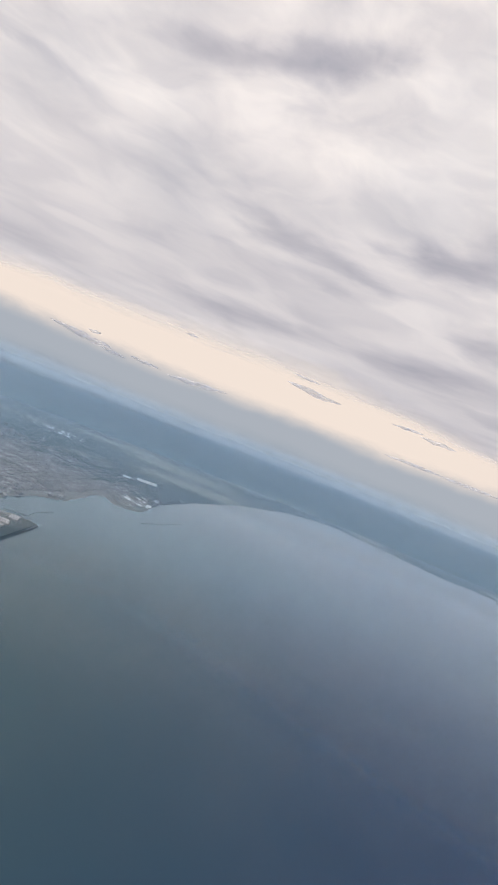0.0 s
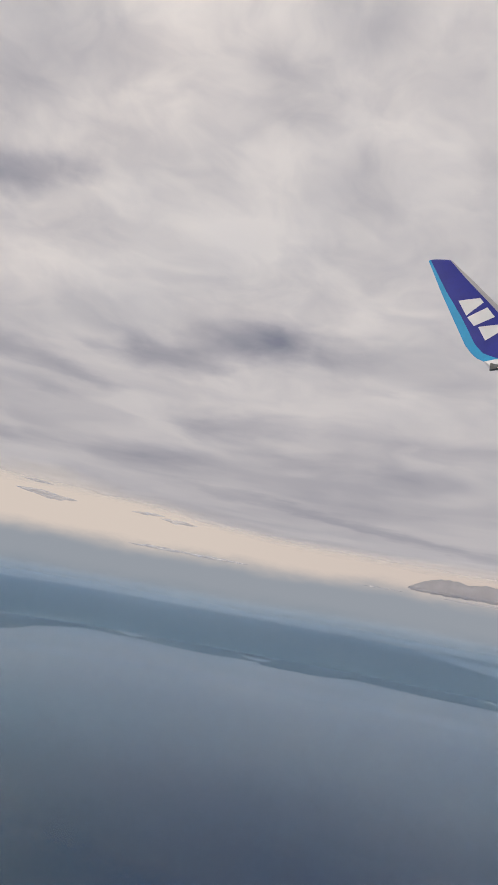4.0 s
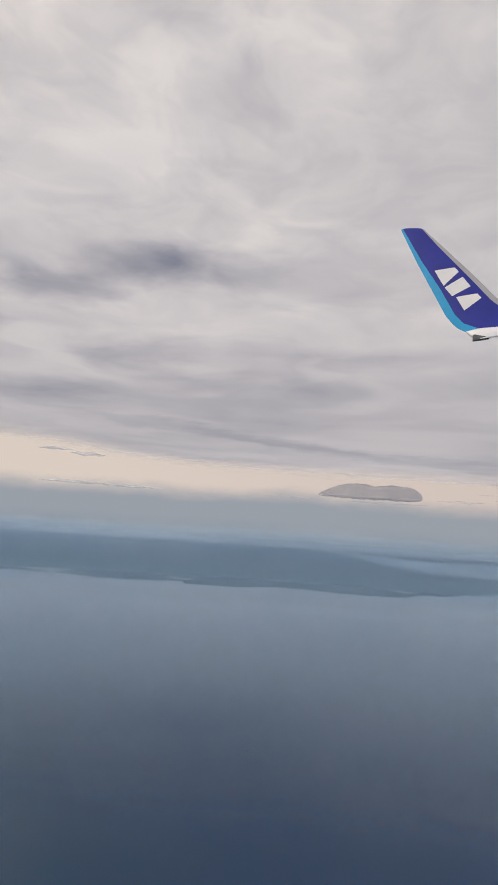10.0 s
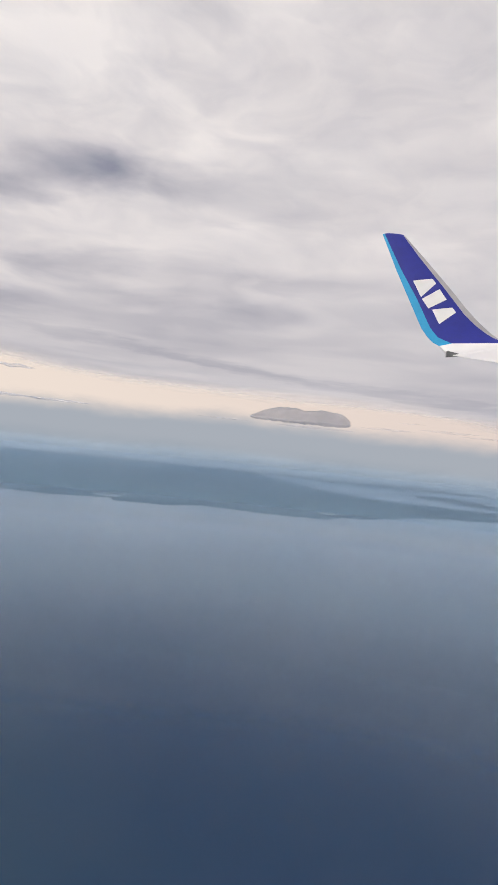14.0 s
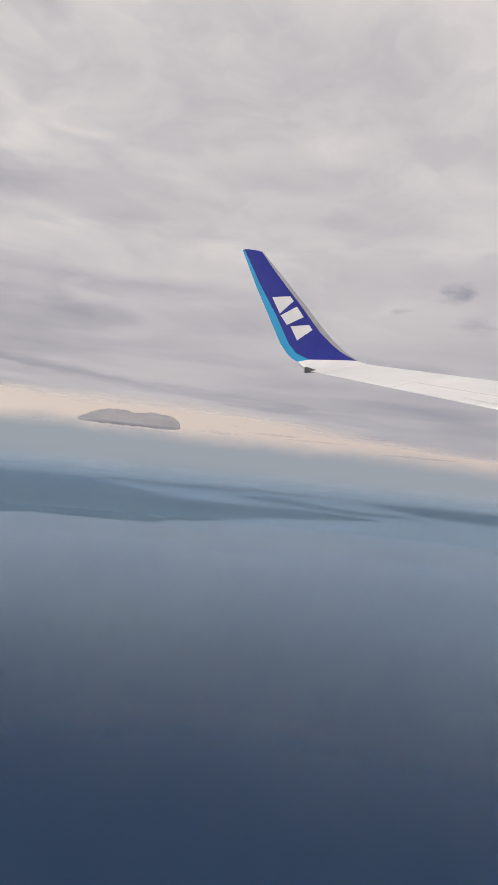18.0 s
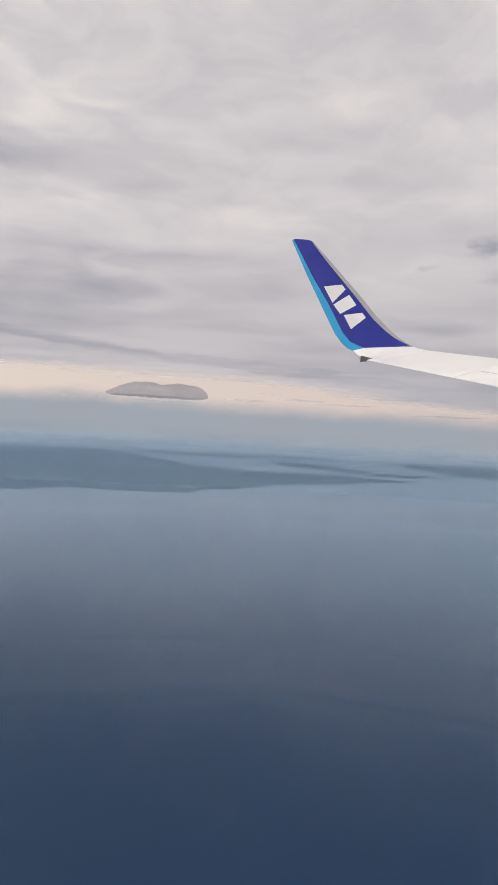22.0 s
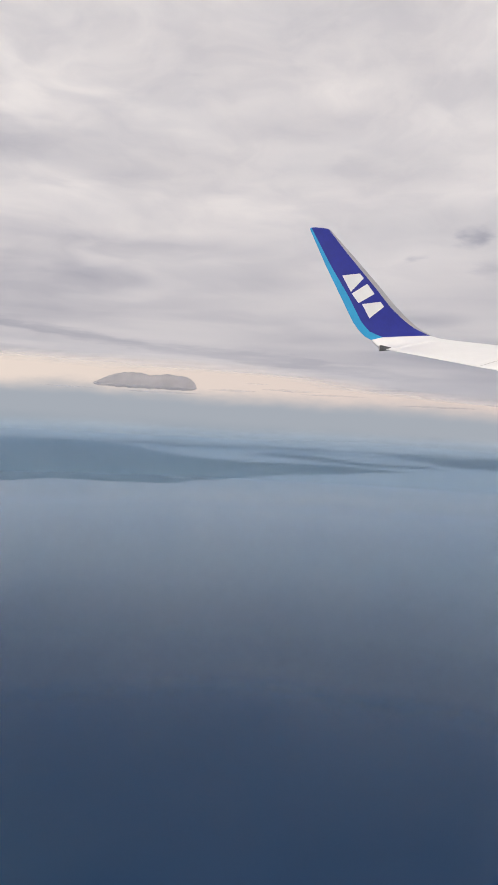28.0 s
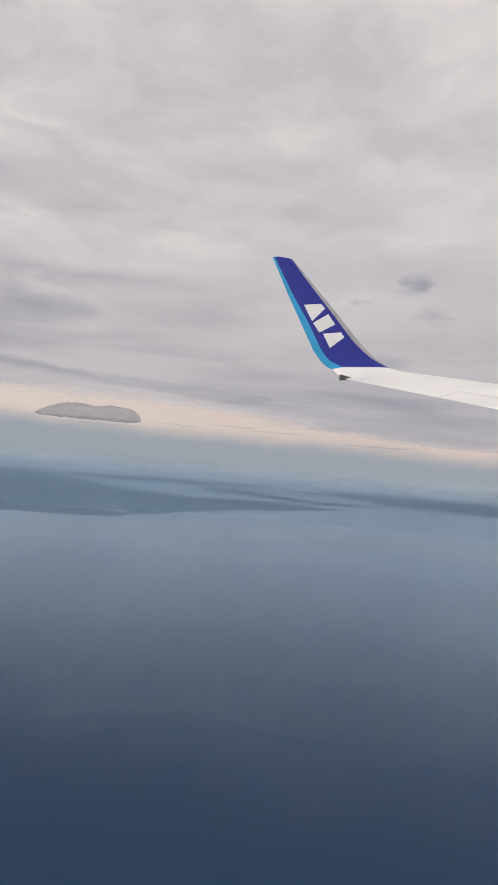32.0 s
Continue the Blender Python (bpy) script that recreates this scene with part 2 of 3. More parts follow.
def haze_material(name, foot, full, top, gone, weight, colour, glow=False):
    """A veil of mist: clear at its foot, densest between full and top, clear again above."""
    n = Nodes(name)
    p = n.place()
    z = n.add("ShaderNodeSeparateXYZ", {0: p}).outputs[2]
    wave = n.math("MULTIPLY", n.math("SUBTRACT", n.noise(p, 0.0011, 3), 0.5), (gone - top) * 0.8)
    if gone > 200:                 # the upper rim frays into low streaks
        fray = n.noise(n.vmath("MULTIPLY", p, (1.0, 1.0, 3.0)), 0.0055, 5, 0.6)
        wave = n.math("ADD", wave, n.math("MULTIPLY", n.math("SUBTRACT", fray, 0.5), 62.0))
    x = n.add("ShaderNodeSeparateXYZ", {0: p}).outputs[0]
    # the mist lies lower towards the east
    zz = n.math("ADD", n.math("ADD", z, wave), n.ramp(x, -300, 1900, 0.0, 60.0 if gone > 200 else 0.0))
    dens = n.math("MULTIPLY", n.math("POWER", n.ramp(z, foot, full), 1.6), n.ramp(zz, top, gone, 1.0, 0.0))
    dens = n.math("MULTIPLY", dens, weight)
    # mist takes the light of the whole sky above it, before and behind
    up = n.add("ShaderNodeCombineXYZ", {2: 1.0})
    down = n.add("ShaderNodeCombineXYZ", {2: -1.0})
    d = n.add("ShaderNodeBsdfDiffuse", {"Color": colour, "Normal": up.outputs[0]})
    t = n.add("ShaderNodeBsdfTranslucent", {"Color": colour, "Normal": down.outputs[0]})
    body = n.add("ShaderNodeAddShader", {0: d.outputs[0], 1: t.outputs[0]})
    if glow:               # unlit veil: emits a painted haze colour, graded by height
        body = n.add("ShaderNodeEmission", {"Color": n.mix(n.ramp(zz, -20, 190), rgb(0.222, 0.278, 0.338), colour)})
    hole = n.add("ShaderNodeBsdfTransparent")
    return n.done(n.add("ShaderNodeMixShader", {0: dens, 1: hole.outputs[0], 2: body.outputs[0]}).outputs[0])


def sea_material():
    n = Nodes("sea_water")
    p = n.place()
    base = n.mix(n.ramp(n.noise(p, 0.004, 4), 0.3, 0.7), rgb(0.003, 0.029, 0.084), rgb(0.006, 0.033, 0.090))
    # paler, greener shallows of the bay
    sep = n.add("ShaderNodeSeparateXYZ", {0: p})
    bay = n.ramp(n.math("ADD", n.math("MULTIPLY", sep.outputs[0], -0.9), n.math("MULTIPLY", sep.outputs[1], -0.7)), -170, 220)
    base = n.mix(bay, base, rgb(0.038, 0.082, 0.098))
    swell = n.noise(n.vmath("MULTIPLY", p, (1.0, 0.45, 1.0)), 0.05, 4, 0.6)
    waves = n.math("ADD", n.noise(p, 0.8, 3, 0.6), n.math("MULTIPLY", swell, 2.0))
    bump = n.add("ShaderNodeBump", {"Height": waves, "Strength": 0.1, "Distance": 0.3})
    calm = n.noise(n.vmath("MULTIPLY", p, (0.4, 1.0, 1.0)), 0.006, 5, 0.6)
    b = n.add("ShaderNodeBsdfPrincipled", {"Base Color": base, "Roughness": n.ramp(calm, 0.3, 0.7, 0.12, 0.16), "IOR": 1.31, "Specular Tint": rgb(0.50, 0.80, 1.0), "Normal": bump.outputs[0]})
    return n.done(b.outputs[0])


def land_material():
    n = Nodes("coast_land")
    p = n.place()
    warp = n.vmath("SCALE", n.vmath("SUBTRACT", n.noise(p, 0.01, 4, 0.6, out=1), (0.5, 0.5, 0.5)))
    warp.node.inputs["Scale"].default_value = 110.0
    q = n.vmath("ADD", p, warp)
    wood = n.mix(n.ramp(n.noise(p, 0.03, 5, 0.65), 0.35, 0.65), rgb(0.014, 0.034, 0.044), rgb(0.028, 0.056, 0.062))
    field = n.mix(n.ramp(n.noise(p, 0.05, 4, 0.7), 0.4, 0.6), rgb(0.34, 0.33, 0.28), rgb(0.16, 0.20, 0.15))
    town = n.mix(n.ramp(n.noise(p, 0.09, 4, 0.8), 0.42, 0.58), rgb(0.20, 0.20, 0.20), rgb(0.11, 0.12, 0.11))
    c = n.mix(n.ramp(n.noise(q, 0.006, 4), 0.56, 0.66, 0, 0.5), wood, field)
    for x, y, rx, ry, turn in ((-1060, 960, 110, 200, -28), (-1250, 1060, 110, 220, -32), (-1390, 1010, 50, 260, -38), (-1260, 1450, 60, 300, -20), (-1040, 1560, 70, 45, 0), (-930, 1530, 40, 20, 0), (-690, 1640, 45, 30, 0), (-155, 1850, 40, 30, 0)):
        c = n.mix(n.spot(q, x, y, rx, ry, turn), c, field)
    for x, y, rx, ry, turn in ((-850, 450, 200, 170, 20), (-800, 600, 60, 50, 0), (-700, 300, 170, 160, 0), (-1350, 770, 60, 30, 40)):
        c = n.mix(n.spot(q, x, y, rx, ry, turn, (0.6, 1.0)), c, town)
    z = n.add("ShaderNodeSeparateXYZ", {0: p}).outputs[2]
    c = n.mix(n.ramp(z, 0.6, 0.95, 0.28, 0.0), c, rgb(0.24, 0.22, 0.19))
    b = n.add("ShaderNodeBsdfPrincipled", {"Base Color": c, "Roughness": 0.9})
    return n.done(b.outputs[0])


def plain(name, colour, rough=0.6, metal=0.0, vary=0.12, scale=3.0, coat=0.0, gloss=0.12):
    n = Nodes(name)
    co = n.add("ShaderNodeTexCoord").outputs["Object"]
    a = n.noise(co, scale, 5, 0.6)
    b = n.noise(co, scale * 14, 3, 0.6)
    f = n.math("MULTIPLY", n.math("ADD", a, n.math("MULTIPLY", b, 0.4)), 0.72)
    lo = rgb(*[v * (1 - vary) for v in colour])
    hi = rgb(*[min(1.0, v * (1 + vary * 0.6)) for v in colour])
    c = n.mix(n.ramp(f, 0.3, 0.7), lo, hi)
    s = n.add("ShaderNodeBsdfPrincipled", {"Base Color": c, "Roughness": n.ramp(f, 0.3, 0.7, rough * 0.9, min(1, rough * 1.12)), "Metallic": metal, "Coat Weight": coat, "Coat Roughness": gloss})
    return n.done(s.outputs[0])


M_DECK, M_SEA, M_LAND = deck_material(), sea_material(), land_material()
M_CLOUD, M_SHRED = cloud_material("detached_cloud", 0.48, 0.54, 0.65), cloud_material("cloud_shreds", 0.48, 0.70, 0.5)
M_WISP = cloud_material("thin_cloud_edge", 0.82, 0.9)
M_BLUE = plain("navy_gloss_paint", (0.015, 0.022, 0.26), 0.35, vary=0.16, coat=0.2)
M_CYAN = plain("sky_blue_gloss_paint", (0.02, 0.33, 0.62), 0.35, vary=0.12, coat=0.3)
M_WHITE = plain("white_wing_paint", (0.82, 0.82, 0.81), 0.45, vary=0.05, scale=1.2, coat=0.7, gloss=0.32)
M_MARK = plain("white_marking_paint", (0.74, 0.74, 0.74), 0.4, vary=0.05)
M_METAL = plain("bare_leading_edge_metal", (0.50, 0.49, 0.47), 0.42, 0.6, vary=0.10)
M_SEAL = plain("dark_gap_sealant", (0.24, 0.23, 0.22), 0.8, vary=0.2)
M_STEEL = plain("grey_lamp_housing", (0.13, 0.13, 0.13), 0.45, 0.5, vary=0.3, scale=20)
M_TOWN = plain("pale_town_walls", (0.26, 0.26, 0.26), 0.8, vary=0.5, scale=0.05)
M_HALL = plain("white_hall_roof", (0.85, 0.85, 0.83), 0.7, vary=0.05, scale=0.1)
M_ROOF = plain("grey_warehouse_roof", (0.42, 0.42, 0.42), 0.8, vary=0.3, scale=0.15)
M_STONE = plain("grey_breakwater_stone", (0.20, 0.205, 0.20), 0.9, vary=0.3, scale=0.2)


# ---------------------------------------------------------------- mesh helpers
def mesh_of(name, verts, faces, material, smooth=True):
    me = bpy.data.meshes.new(name)
    me.from_pydata([tuple(v) for v in verts], [], [tuple(f) for f in faces])
    me.materials.append(material)
    if smooth:
        me.shade_smooth()
    me.update()
    return me


def part(name, me, parent, label=""):
    ob = new(name, me)
    ob.parent = parent
    return tagged(ob, label)


def grid_faces(rows, cols):
    return [(r * cols + c, r * cols + c + 1, (r + 1) * cols + c + 1, (r + 1) * cols + c) for r in range(rows - 1) for c in range(cols - 1)]


def fbm(x, y, seed, octaves=5, rough=0.55):
    """Smooth pseudo-random relief from turned waves, for numpy arrays."""
    rng = np.random.RandomState(seed)
    total, amp, freq = np.zeros_like(x), 1.0, 1.0
    for _ in range(octaves):
        for _ in range(4):
            a, ph = rng.uniform(0, 2 * np.pi), rng.uniform(0, 2 * np.pi)
            k = freq * rng.uniform(0.7, 1.4)
            total += amp * 0.35 * np.sin(k * (x * np.cos(a) + y * np.sin(a)) + ph + 0.8 * np.sin(0.6 * k * (y * np.cos(a) - x * np.sin(a)) + 2 * ph))
        amp, freq = amp * rough, freq * 2.0
    return total


# ---------------------------------------------------------------- sea
def disc(name, radius, z, material, rings=40, spokes=180, relief=None):
    rr = np.concatenate([[1.0], radius * (np.linspace(0.02, 1, rings) ** 1.6)])
    an = np.linspace(0, 2 * np.pi, spokes, endpoint=False)
    R, A = np.meshgrid(rr, an, indexing="ij")
    X, Y = R * np.sin(A), R * np.cos(A)
    Z = np.full_like(X, z) if relief is None else z + relief(X, Y)
    faces = [(i * spokes + j, i * spokes + (j + 1) % spokes, (i + 1) * spokes + (j + 1) % spokes, (i + 1) * spokes + j) for i in range(len(rr) - 1) for j in range(spokes)]
    faces.append(tuple(range(spokes))[::-1])
    return new(name, mesh_of(name, np.stack([X, Y, Z], -1).reshape(-1, 3), faces, material))


tagged(disc("water", 9000, 0.0, M_SEA, rings=30), "calm blue-grey open sea reaching the hazy horizon", "sea", kind="structure")

# ---------------------------------------------------------------- land
COAST = [(-250, -900), (-330, -300), (-400, 60), (-480, 200), (-590, 300), (-640, 340), (-680, 395), (-693, 440), (-765, 515), (-800, 560), (-735, 550), (-735, 575),
         (-757, 612), (-820, 710), (-935, 880), (-1005, 1030), (-1060, 1165), (-1110, 1330), (-1120, 1440), (-1070, 1500), (-1020, 1485), (-985, 1515), (-870, 1500), (-790, 1530),
         (-715, 1575), (-668, 1605), (-640, 1550), (-600, 1560), (-510, 1580), (-480, 1640), (-440, 1700), (-350, 1690), (-270, 1680), (-128, 1708), (-124, 1770), (-105, 1805),
         (-30, 1870), (20, 1950), (60, 2050), (130, 2100), (180, 2170), (350, 2290), (480, 2420), (650, 2530), (590, 2600), (500, 2680), (435, 2810), (220, 2790),
         (60, 2760), (-20, 2820), (-130, 2930), (-260, 3050), (-560, 3700), (-1000, 4700), (-2500, 5200), (-5200, 3000), (-5200, -1500)]
SPIT = [(860, 2900), (740, 2790), (620, 2760), (500, 2800), (440, 2930), (380, 3010), (250, 3230), (140, 3420), (150, 3650), (320, 3720), (450, 3500), (510, 3300), (600, 3110), (700, 3020), (800, 3010)]
FAR_SHORE = [(850, 4600), (905, 4150), (880, 3600), (960, 3450), (925, 3120), (1020, 3060), (1120, 2920), (1320, 2740), (1700, 2600), (3000, 2400), (4800, 3200), (3200, 5200), (700, 5400)]
NORTH_SHORE = [(-700, 4320), (-350, 4050), (-60, 4010), (80, 4120), (330, 4200), (560, 4260), (640, 4700), (300, 5000), (-900, 4990)]


def signed(poly, X, Y):
    """Distance to a shore line, positive on land."""
    d, inside = np.full(X.shape, 1e9), np.zeros(X.shape, bool)
    for (x0, y0), (x1, y1) in zip(poly, poly[1:] + poly[:1]):
        ex, ey = x1 - x0, y1 - y0
        t = np.clip(((X - x0) * ex + (Y - y0) * ey) / (ex * ex + ey * ey), 0, 1)
        d = np.minimum(d, np.hypot(X - x0 - t * ex, Y - y0 - t * ey))
        cross = ((y0 > Y) != (y1 > Y)) & (X < ex * (Y - y0) / (ey if ey else 1e-9) + x0)
        inside ^= cross
    return np.where(inside, d, -d)


def land(name, poly, hills, label, az=(-115, 65), near=230, far=4950, seed=3):
    rr = np.exp(np.arange(math.log(near), math.log(far), 0.0115))
    an = np.radians(np.arange(az[0], az[1], 0.3))
    R, A = np.meshgrid(rr, an, indexing="ij")
    X, Y = R * np.sin(A), R * np.cos(A)
    s = signed(poly, X, Y) + 9 * fbm(X / 60, Y / 60, seed, 5, 0.62)
    relief = np.clip(0.5 + 0.5 * fbm(X / 300, Y / 300, seed + 1, 3, 0.5), 0, 2.0)
    rise = 1 - np.exp(-np.clip(s, 0, None) / 160)
    Z = np.where(s > 0, 0.6 + np.minimum(s, 30) * 0.04 + hills(X, Y) * rise * relief, np.maximum(s * 0.3, -4))
    keep = Z > -3.5
    cols = len(an)
    k = keep
    ok = k[:-1, :-1] | k[1:, :-1] | k[:-1, 1:] | k[1:, 1:]
    ii, jj = np.nonzero(ok)
    quads = np.stack([ii * cols + jj, ii * cols + jj + 1, (ii + 1) * cols + jj + 1, (ii + 1) * cols + jj], 1)
    used, inv = np.unique(quads, return_inverse=True)
    verts = np.stack([X, Y, Z], -1).reshape(-1, 3)[used]
    ob = new(name, mesh_of(name, verts.tolist(), inv.reshape(-1, 4).tolist(), M_LAND))
    return tagged(ob, label, "land", kind="structure")


land("ground", COAST, lambda X, Y: 3 + 4 * np.clip((np.hypot(X + 700, Y - 700) - 500) / 900, 0, 1),
     "wooded coast with low hills, fields and a harbour town under haze", seed=3)
land("ground_spit", SPIT, lambda X, Y: 4 + 0 * X, "low dark wooded spit of land across an inlet", az=(-10, 20), near=2500, seed=11)
land("ground_far_shore", FAR_SHORE, lambda X, Y: 5 + 0 * X, "far low shore fading into blue haze", az=(0, 62), near=2500, seed=17)

land("ground_north_shore", NORTH_SHORE, lambda X, Y: 5 + 0 * X, "far shore behind the inlet fading into blue haze", az=(-14, 12), near=3600, seed=23)

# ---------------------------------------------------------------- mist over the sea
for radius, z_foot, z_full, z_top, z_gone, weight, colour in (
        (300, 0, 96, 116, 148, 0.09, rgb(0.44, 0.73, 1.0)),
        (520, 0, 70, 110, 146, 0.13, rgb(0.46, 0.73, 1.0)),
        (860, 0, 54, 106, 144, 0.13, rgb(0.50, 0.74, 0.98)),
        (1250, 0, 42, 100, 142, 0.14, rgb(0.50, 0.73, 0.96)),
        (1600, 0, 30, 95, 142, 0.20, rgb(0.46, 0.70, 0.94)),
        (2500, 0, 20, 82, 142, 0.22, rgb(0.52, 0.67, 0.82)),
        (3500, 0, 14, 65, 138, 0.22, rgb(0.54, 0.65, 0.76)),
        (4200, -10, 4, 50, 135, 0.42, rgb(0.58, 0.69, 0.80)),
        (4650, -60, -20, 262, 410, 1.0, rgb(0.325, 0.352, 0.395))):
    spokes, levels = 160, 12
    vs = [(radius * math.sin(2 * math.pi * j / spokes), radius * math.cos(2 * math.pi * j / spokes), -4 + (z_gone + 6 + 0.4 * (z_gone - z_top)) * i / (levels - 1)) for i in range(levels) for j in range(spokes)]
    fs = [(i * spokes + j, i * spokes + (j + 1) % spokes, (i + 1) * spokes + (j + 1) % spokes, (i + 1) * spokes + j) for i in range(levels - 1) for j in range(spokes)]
    # the two outermost veils give off their haze brightness themselves, as a backdrop
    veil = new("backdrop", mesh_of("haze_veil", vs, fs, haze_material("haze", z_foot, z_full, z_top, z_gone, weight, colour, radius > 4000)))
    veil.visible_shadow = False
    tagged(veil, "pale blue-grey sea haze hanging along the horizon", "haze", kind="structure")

# ---------------------------------------------------------------- cloud deck
def deck_relief(X, Y):
    """Soft billows near the cabin; towards the east the far deck hangs lower."""
    r, a = np.hypot(X, Y), np.degrees(np.arctan2(X, Y))
    sag = np.clip((r - 3300) / 1600, 0, 1) * np.clip((a - 2) / 20, 0, 1) * np.clip((100 - a) / 40, 0, 1)
    return 9 * fbm(X / 130, Y / 130, 21, 4) * np.clip(1 - (r - 700) / 1100, 0, 1) - 90 * sag


deck = disc("backdrop_cloud_deck", 5600, DECK, M_DECK, rings=70, spokes=240, relief=deck_relief)
tagged(deck, "wide grey-white overcast cloud deck with darker banks", "cloud deck", kind="structure")


def at(az, el, distance):
    """A place seen from the cabin under that heading and height in degrees."""
    a, e = radians(az), radians(el)
    return Vector((distance * math.sin(a), distance * math.cos(a), SEA_EYE + distance * math.tan(e)))


def heap_cloud(az, el, distance, width, height, seed, label):
    """A low rolled cloud: a flat base under two rounded, billowing heaps, thinning out to its rim in two shells."""
    rings, spokes = 36, 170
    verts, faces = [], []
    for shell in (1.0,):
        base = len(verts)
        for side in (1, -1):
            for i in range(rings + 1):
                r = (i / rings) ** 0.7
                for j in range(spokes):
                    th = 2 * math.pi * j / spokes
                    x, y = r * math.cos(th), r * math.sin(th)
                    heap = 0.76 + 0.24 * max(math.exp(-((x + 0.28) / 0.34) ** 4), 0.95 * math.exp(-((x - 0.50) / 0.42) ** 4))
                    heap *= 0.35 + 0.65 * min(1.0, max(0.0, (x + 1.02) / 0.3))
                    p = Vector((x * 3.2, y * 1.2, seed + 2 + 0.4 * shell))
                    billow = 0.92 + 0.08 * noise.noise(p * 1.1) + 0.09 * noise.noise(p * 2.6) + 0.045 * noise.noise(p * 5.5)
                    rim = math.sqrt(max(0.0, 1 - r ** (4 if x < 0.2 else 4 + 8 * (x - 0.2))))
                    z = height * heap * billow * rim if side > 0 else -0.16 * height * rim * (1 + 0.7 * noise.noise(p * 2) + 0.5 * noise.noise(p * 5))
                    edge = 1 + 0.06 * noise.noise(Vector((math.cos(th) * 2.5, math.sin(th) * 2.5, seed + 5 + shell)))
                    verts.append((x * width / 2 * edge * (0.5 + 0.5 * shell), y * width / 6 * edge * shell, z * shell + (1 - shell) * 0.12 * height))
        n1 = base + (rings + 1) * spokes
        for i in range(rings):
            for j in range(spokes):
                k = (j + 1) % spokes
                q = (i * spokes + j, (i + 1) * spokes + j, (i + 1) * spokes + k, i * spokes + k)
                faces.append(tuple(base + v for v in q))
                faces.append(tuple(n1 + v for v in q[::-1]))
    me = mesh_of("cloud", verts, faces, M_CLOUD)
    ob = new("cloud", me)
    ob.matrix_world = Matrix.Translation(at(az, el, distance)) @ pose(0, 0, 0, 0, 0, -az)
    return tagged(ob, label, "cloud", "detached low clouds")


def sliver_cloud(az, el, distance, width, height, tilt, seed):
    """A thin, ragged, lens-shaped shred of cloud."""
    bm = bmesh.new()
    ret = bmesh.ops.create_icosphere(bm, subdivisions=5, radius=1.0)
    for v in ret["verts"]:
        n = v.co.normalized()
        k = 1 + 0.35 * noise.noise(Vector((n.x * 3.5, n.y * 2, n.z + seed))) + 0.1 * noise.noise(Vector((n.x * 7, n.y * 4, seed * 2.0)))
        lift = 0.28 * height * noise.noise(Vector((n.x * 2.2, seed * 1.7, 0)))
        v.co = Vector((n.x * width / 2 * (1 + 0.1 * k), n.y * height * 0.8 * k, n.z * height / 2 * k * (1 - 0.75 * n.x * n.x) + lift))
    me = bpy.data.meshes.new("sliver_cloud")
    bm.to_mesh(me)
    bm.free()
    me.materials.append(M_SHRED if az < -20 else M_WISP)
    me.shade_smooth()
    ob = new("cloud_shred", me)
    ob.matrix_world = Matrix.Translation(at(az, el, distance)) @ pose(0, 0, 0, 0, tilt, -az)
    return tagged(ob, "thin dark grey shred of cloud before the pale sky", "cloud", "shreds of cloud")


heap_cloud(-7.6, 2.58, 3000, 440, 56, 6, "low grey rolled cloud drifting above the hazy horizon")
# heading, height, width, thickness (degrees), tilt
for i, (az, el, wd, ht, tilt) in enumerate((
        (-41.9, 4.80, 4.6, 0.42, 3), (-42.8, 5.7, 2.4, 0.18, 3), (-31.0, 4.55, 2.9, 0.28, 2), (-33.6, 4.8, 2.6, 0.2, 0), (-53.0, 5.5, 1.0, 0.2, 0),
        (-61.2, 2.15, 5.2, 0.42, 5), (-58.6, 1.75, 2.6, 0.22, 3), (-60.4, 2.75, 1.1, 0.22, 0), (-55.8, 1.95, 2.6, 0.24, 2), (-51.2, 1.9, 5.0, 0.34, -4), (-53.9, 5.9, 0.7, 0.16, 4), (-32.0, 2.25, 5.0, 0.22, 0), (-27.5, 2.2, 5.0, 0.2, 0), (-14.0, 2.2, 4.0, 0.18, 0), (-6.2, 2.15, 6.0, 0.3, 0),
        (-0.3, 2.55, 4.0, 0.28, 0), (4.5, 2.75, 4.6, 0.3, 0), (8.0, 2.5, 5.0, 0.22, 0), (12.2, 3.1, 4.0, 0.22, 0), (16.5, 1.9, 6.0, 0.22, 0), (1.6, 3.2, 2.0, 0.15, 0))):
    d = 3400.0 + 40 * i
    sliver_cloud(az, el, d, d * radians(wd), d * radians(ht * (1.1 if az < -20 else 0.6)), tilt, 5 + i)

# ---------------------------------------------------------------- harbour town
def box(verts, faces, c, size, turn=0.0, roof=0.0):
    k = len(verts)
    ca, sa = math.cos(turn), math.sin(turn)
    for z in (0, 1):
        for x, y in ((-1, -1), (1, -1), (1, 1), (-1, 1)):
            x, y = x * size[0] / 2, y * size[1] / 2
            verts.append((c[0] + ca * x - sa * y, c[1] + sa * x + ca * y, c[2] + z * size[2]))
    faces += [(k, k + 1, k + 5, k + 4), (k + 1, k + 2, k + 6, k + 5), (k + 2, k + 3, k + 7, k + 6), (k + 3, k, k + 4, k + 7), (k + 4, k + 5, k + 6, k + 7)]


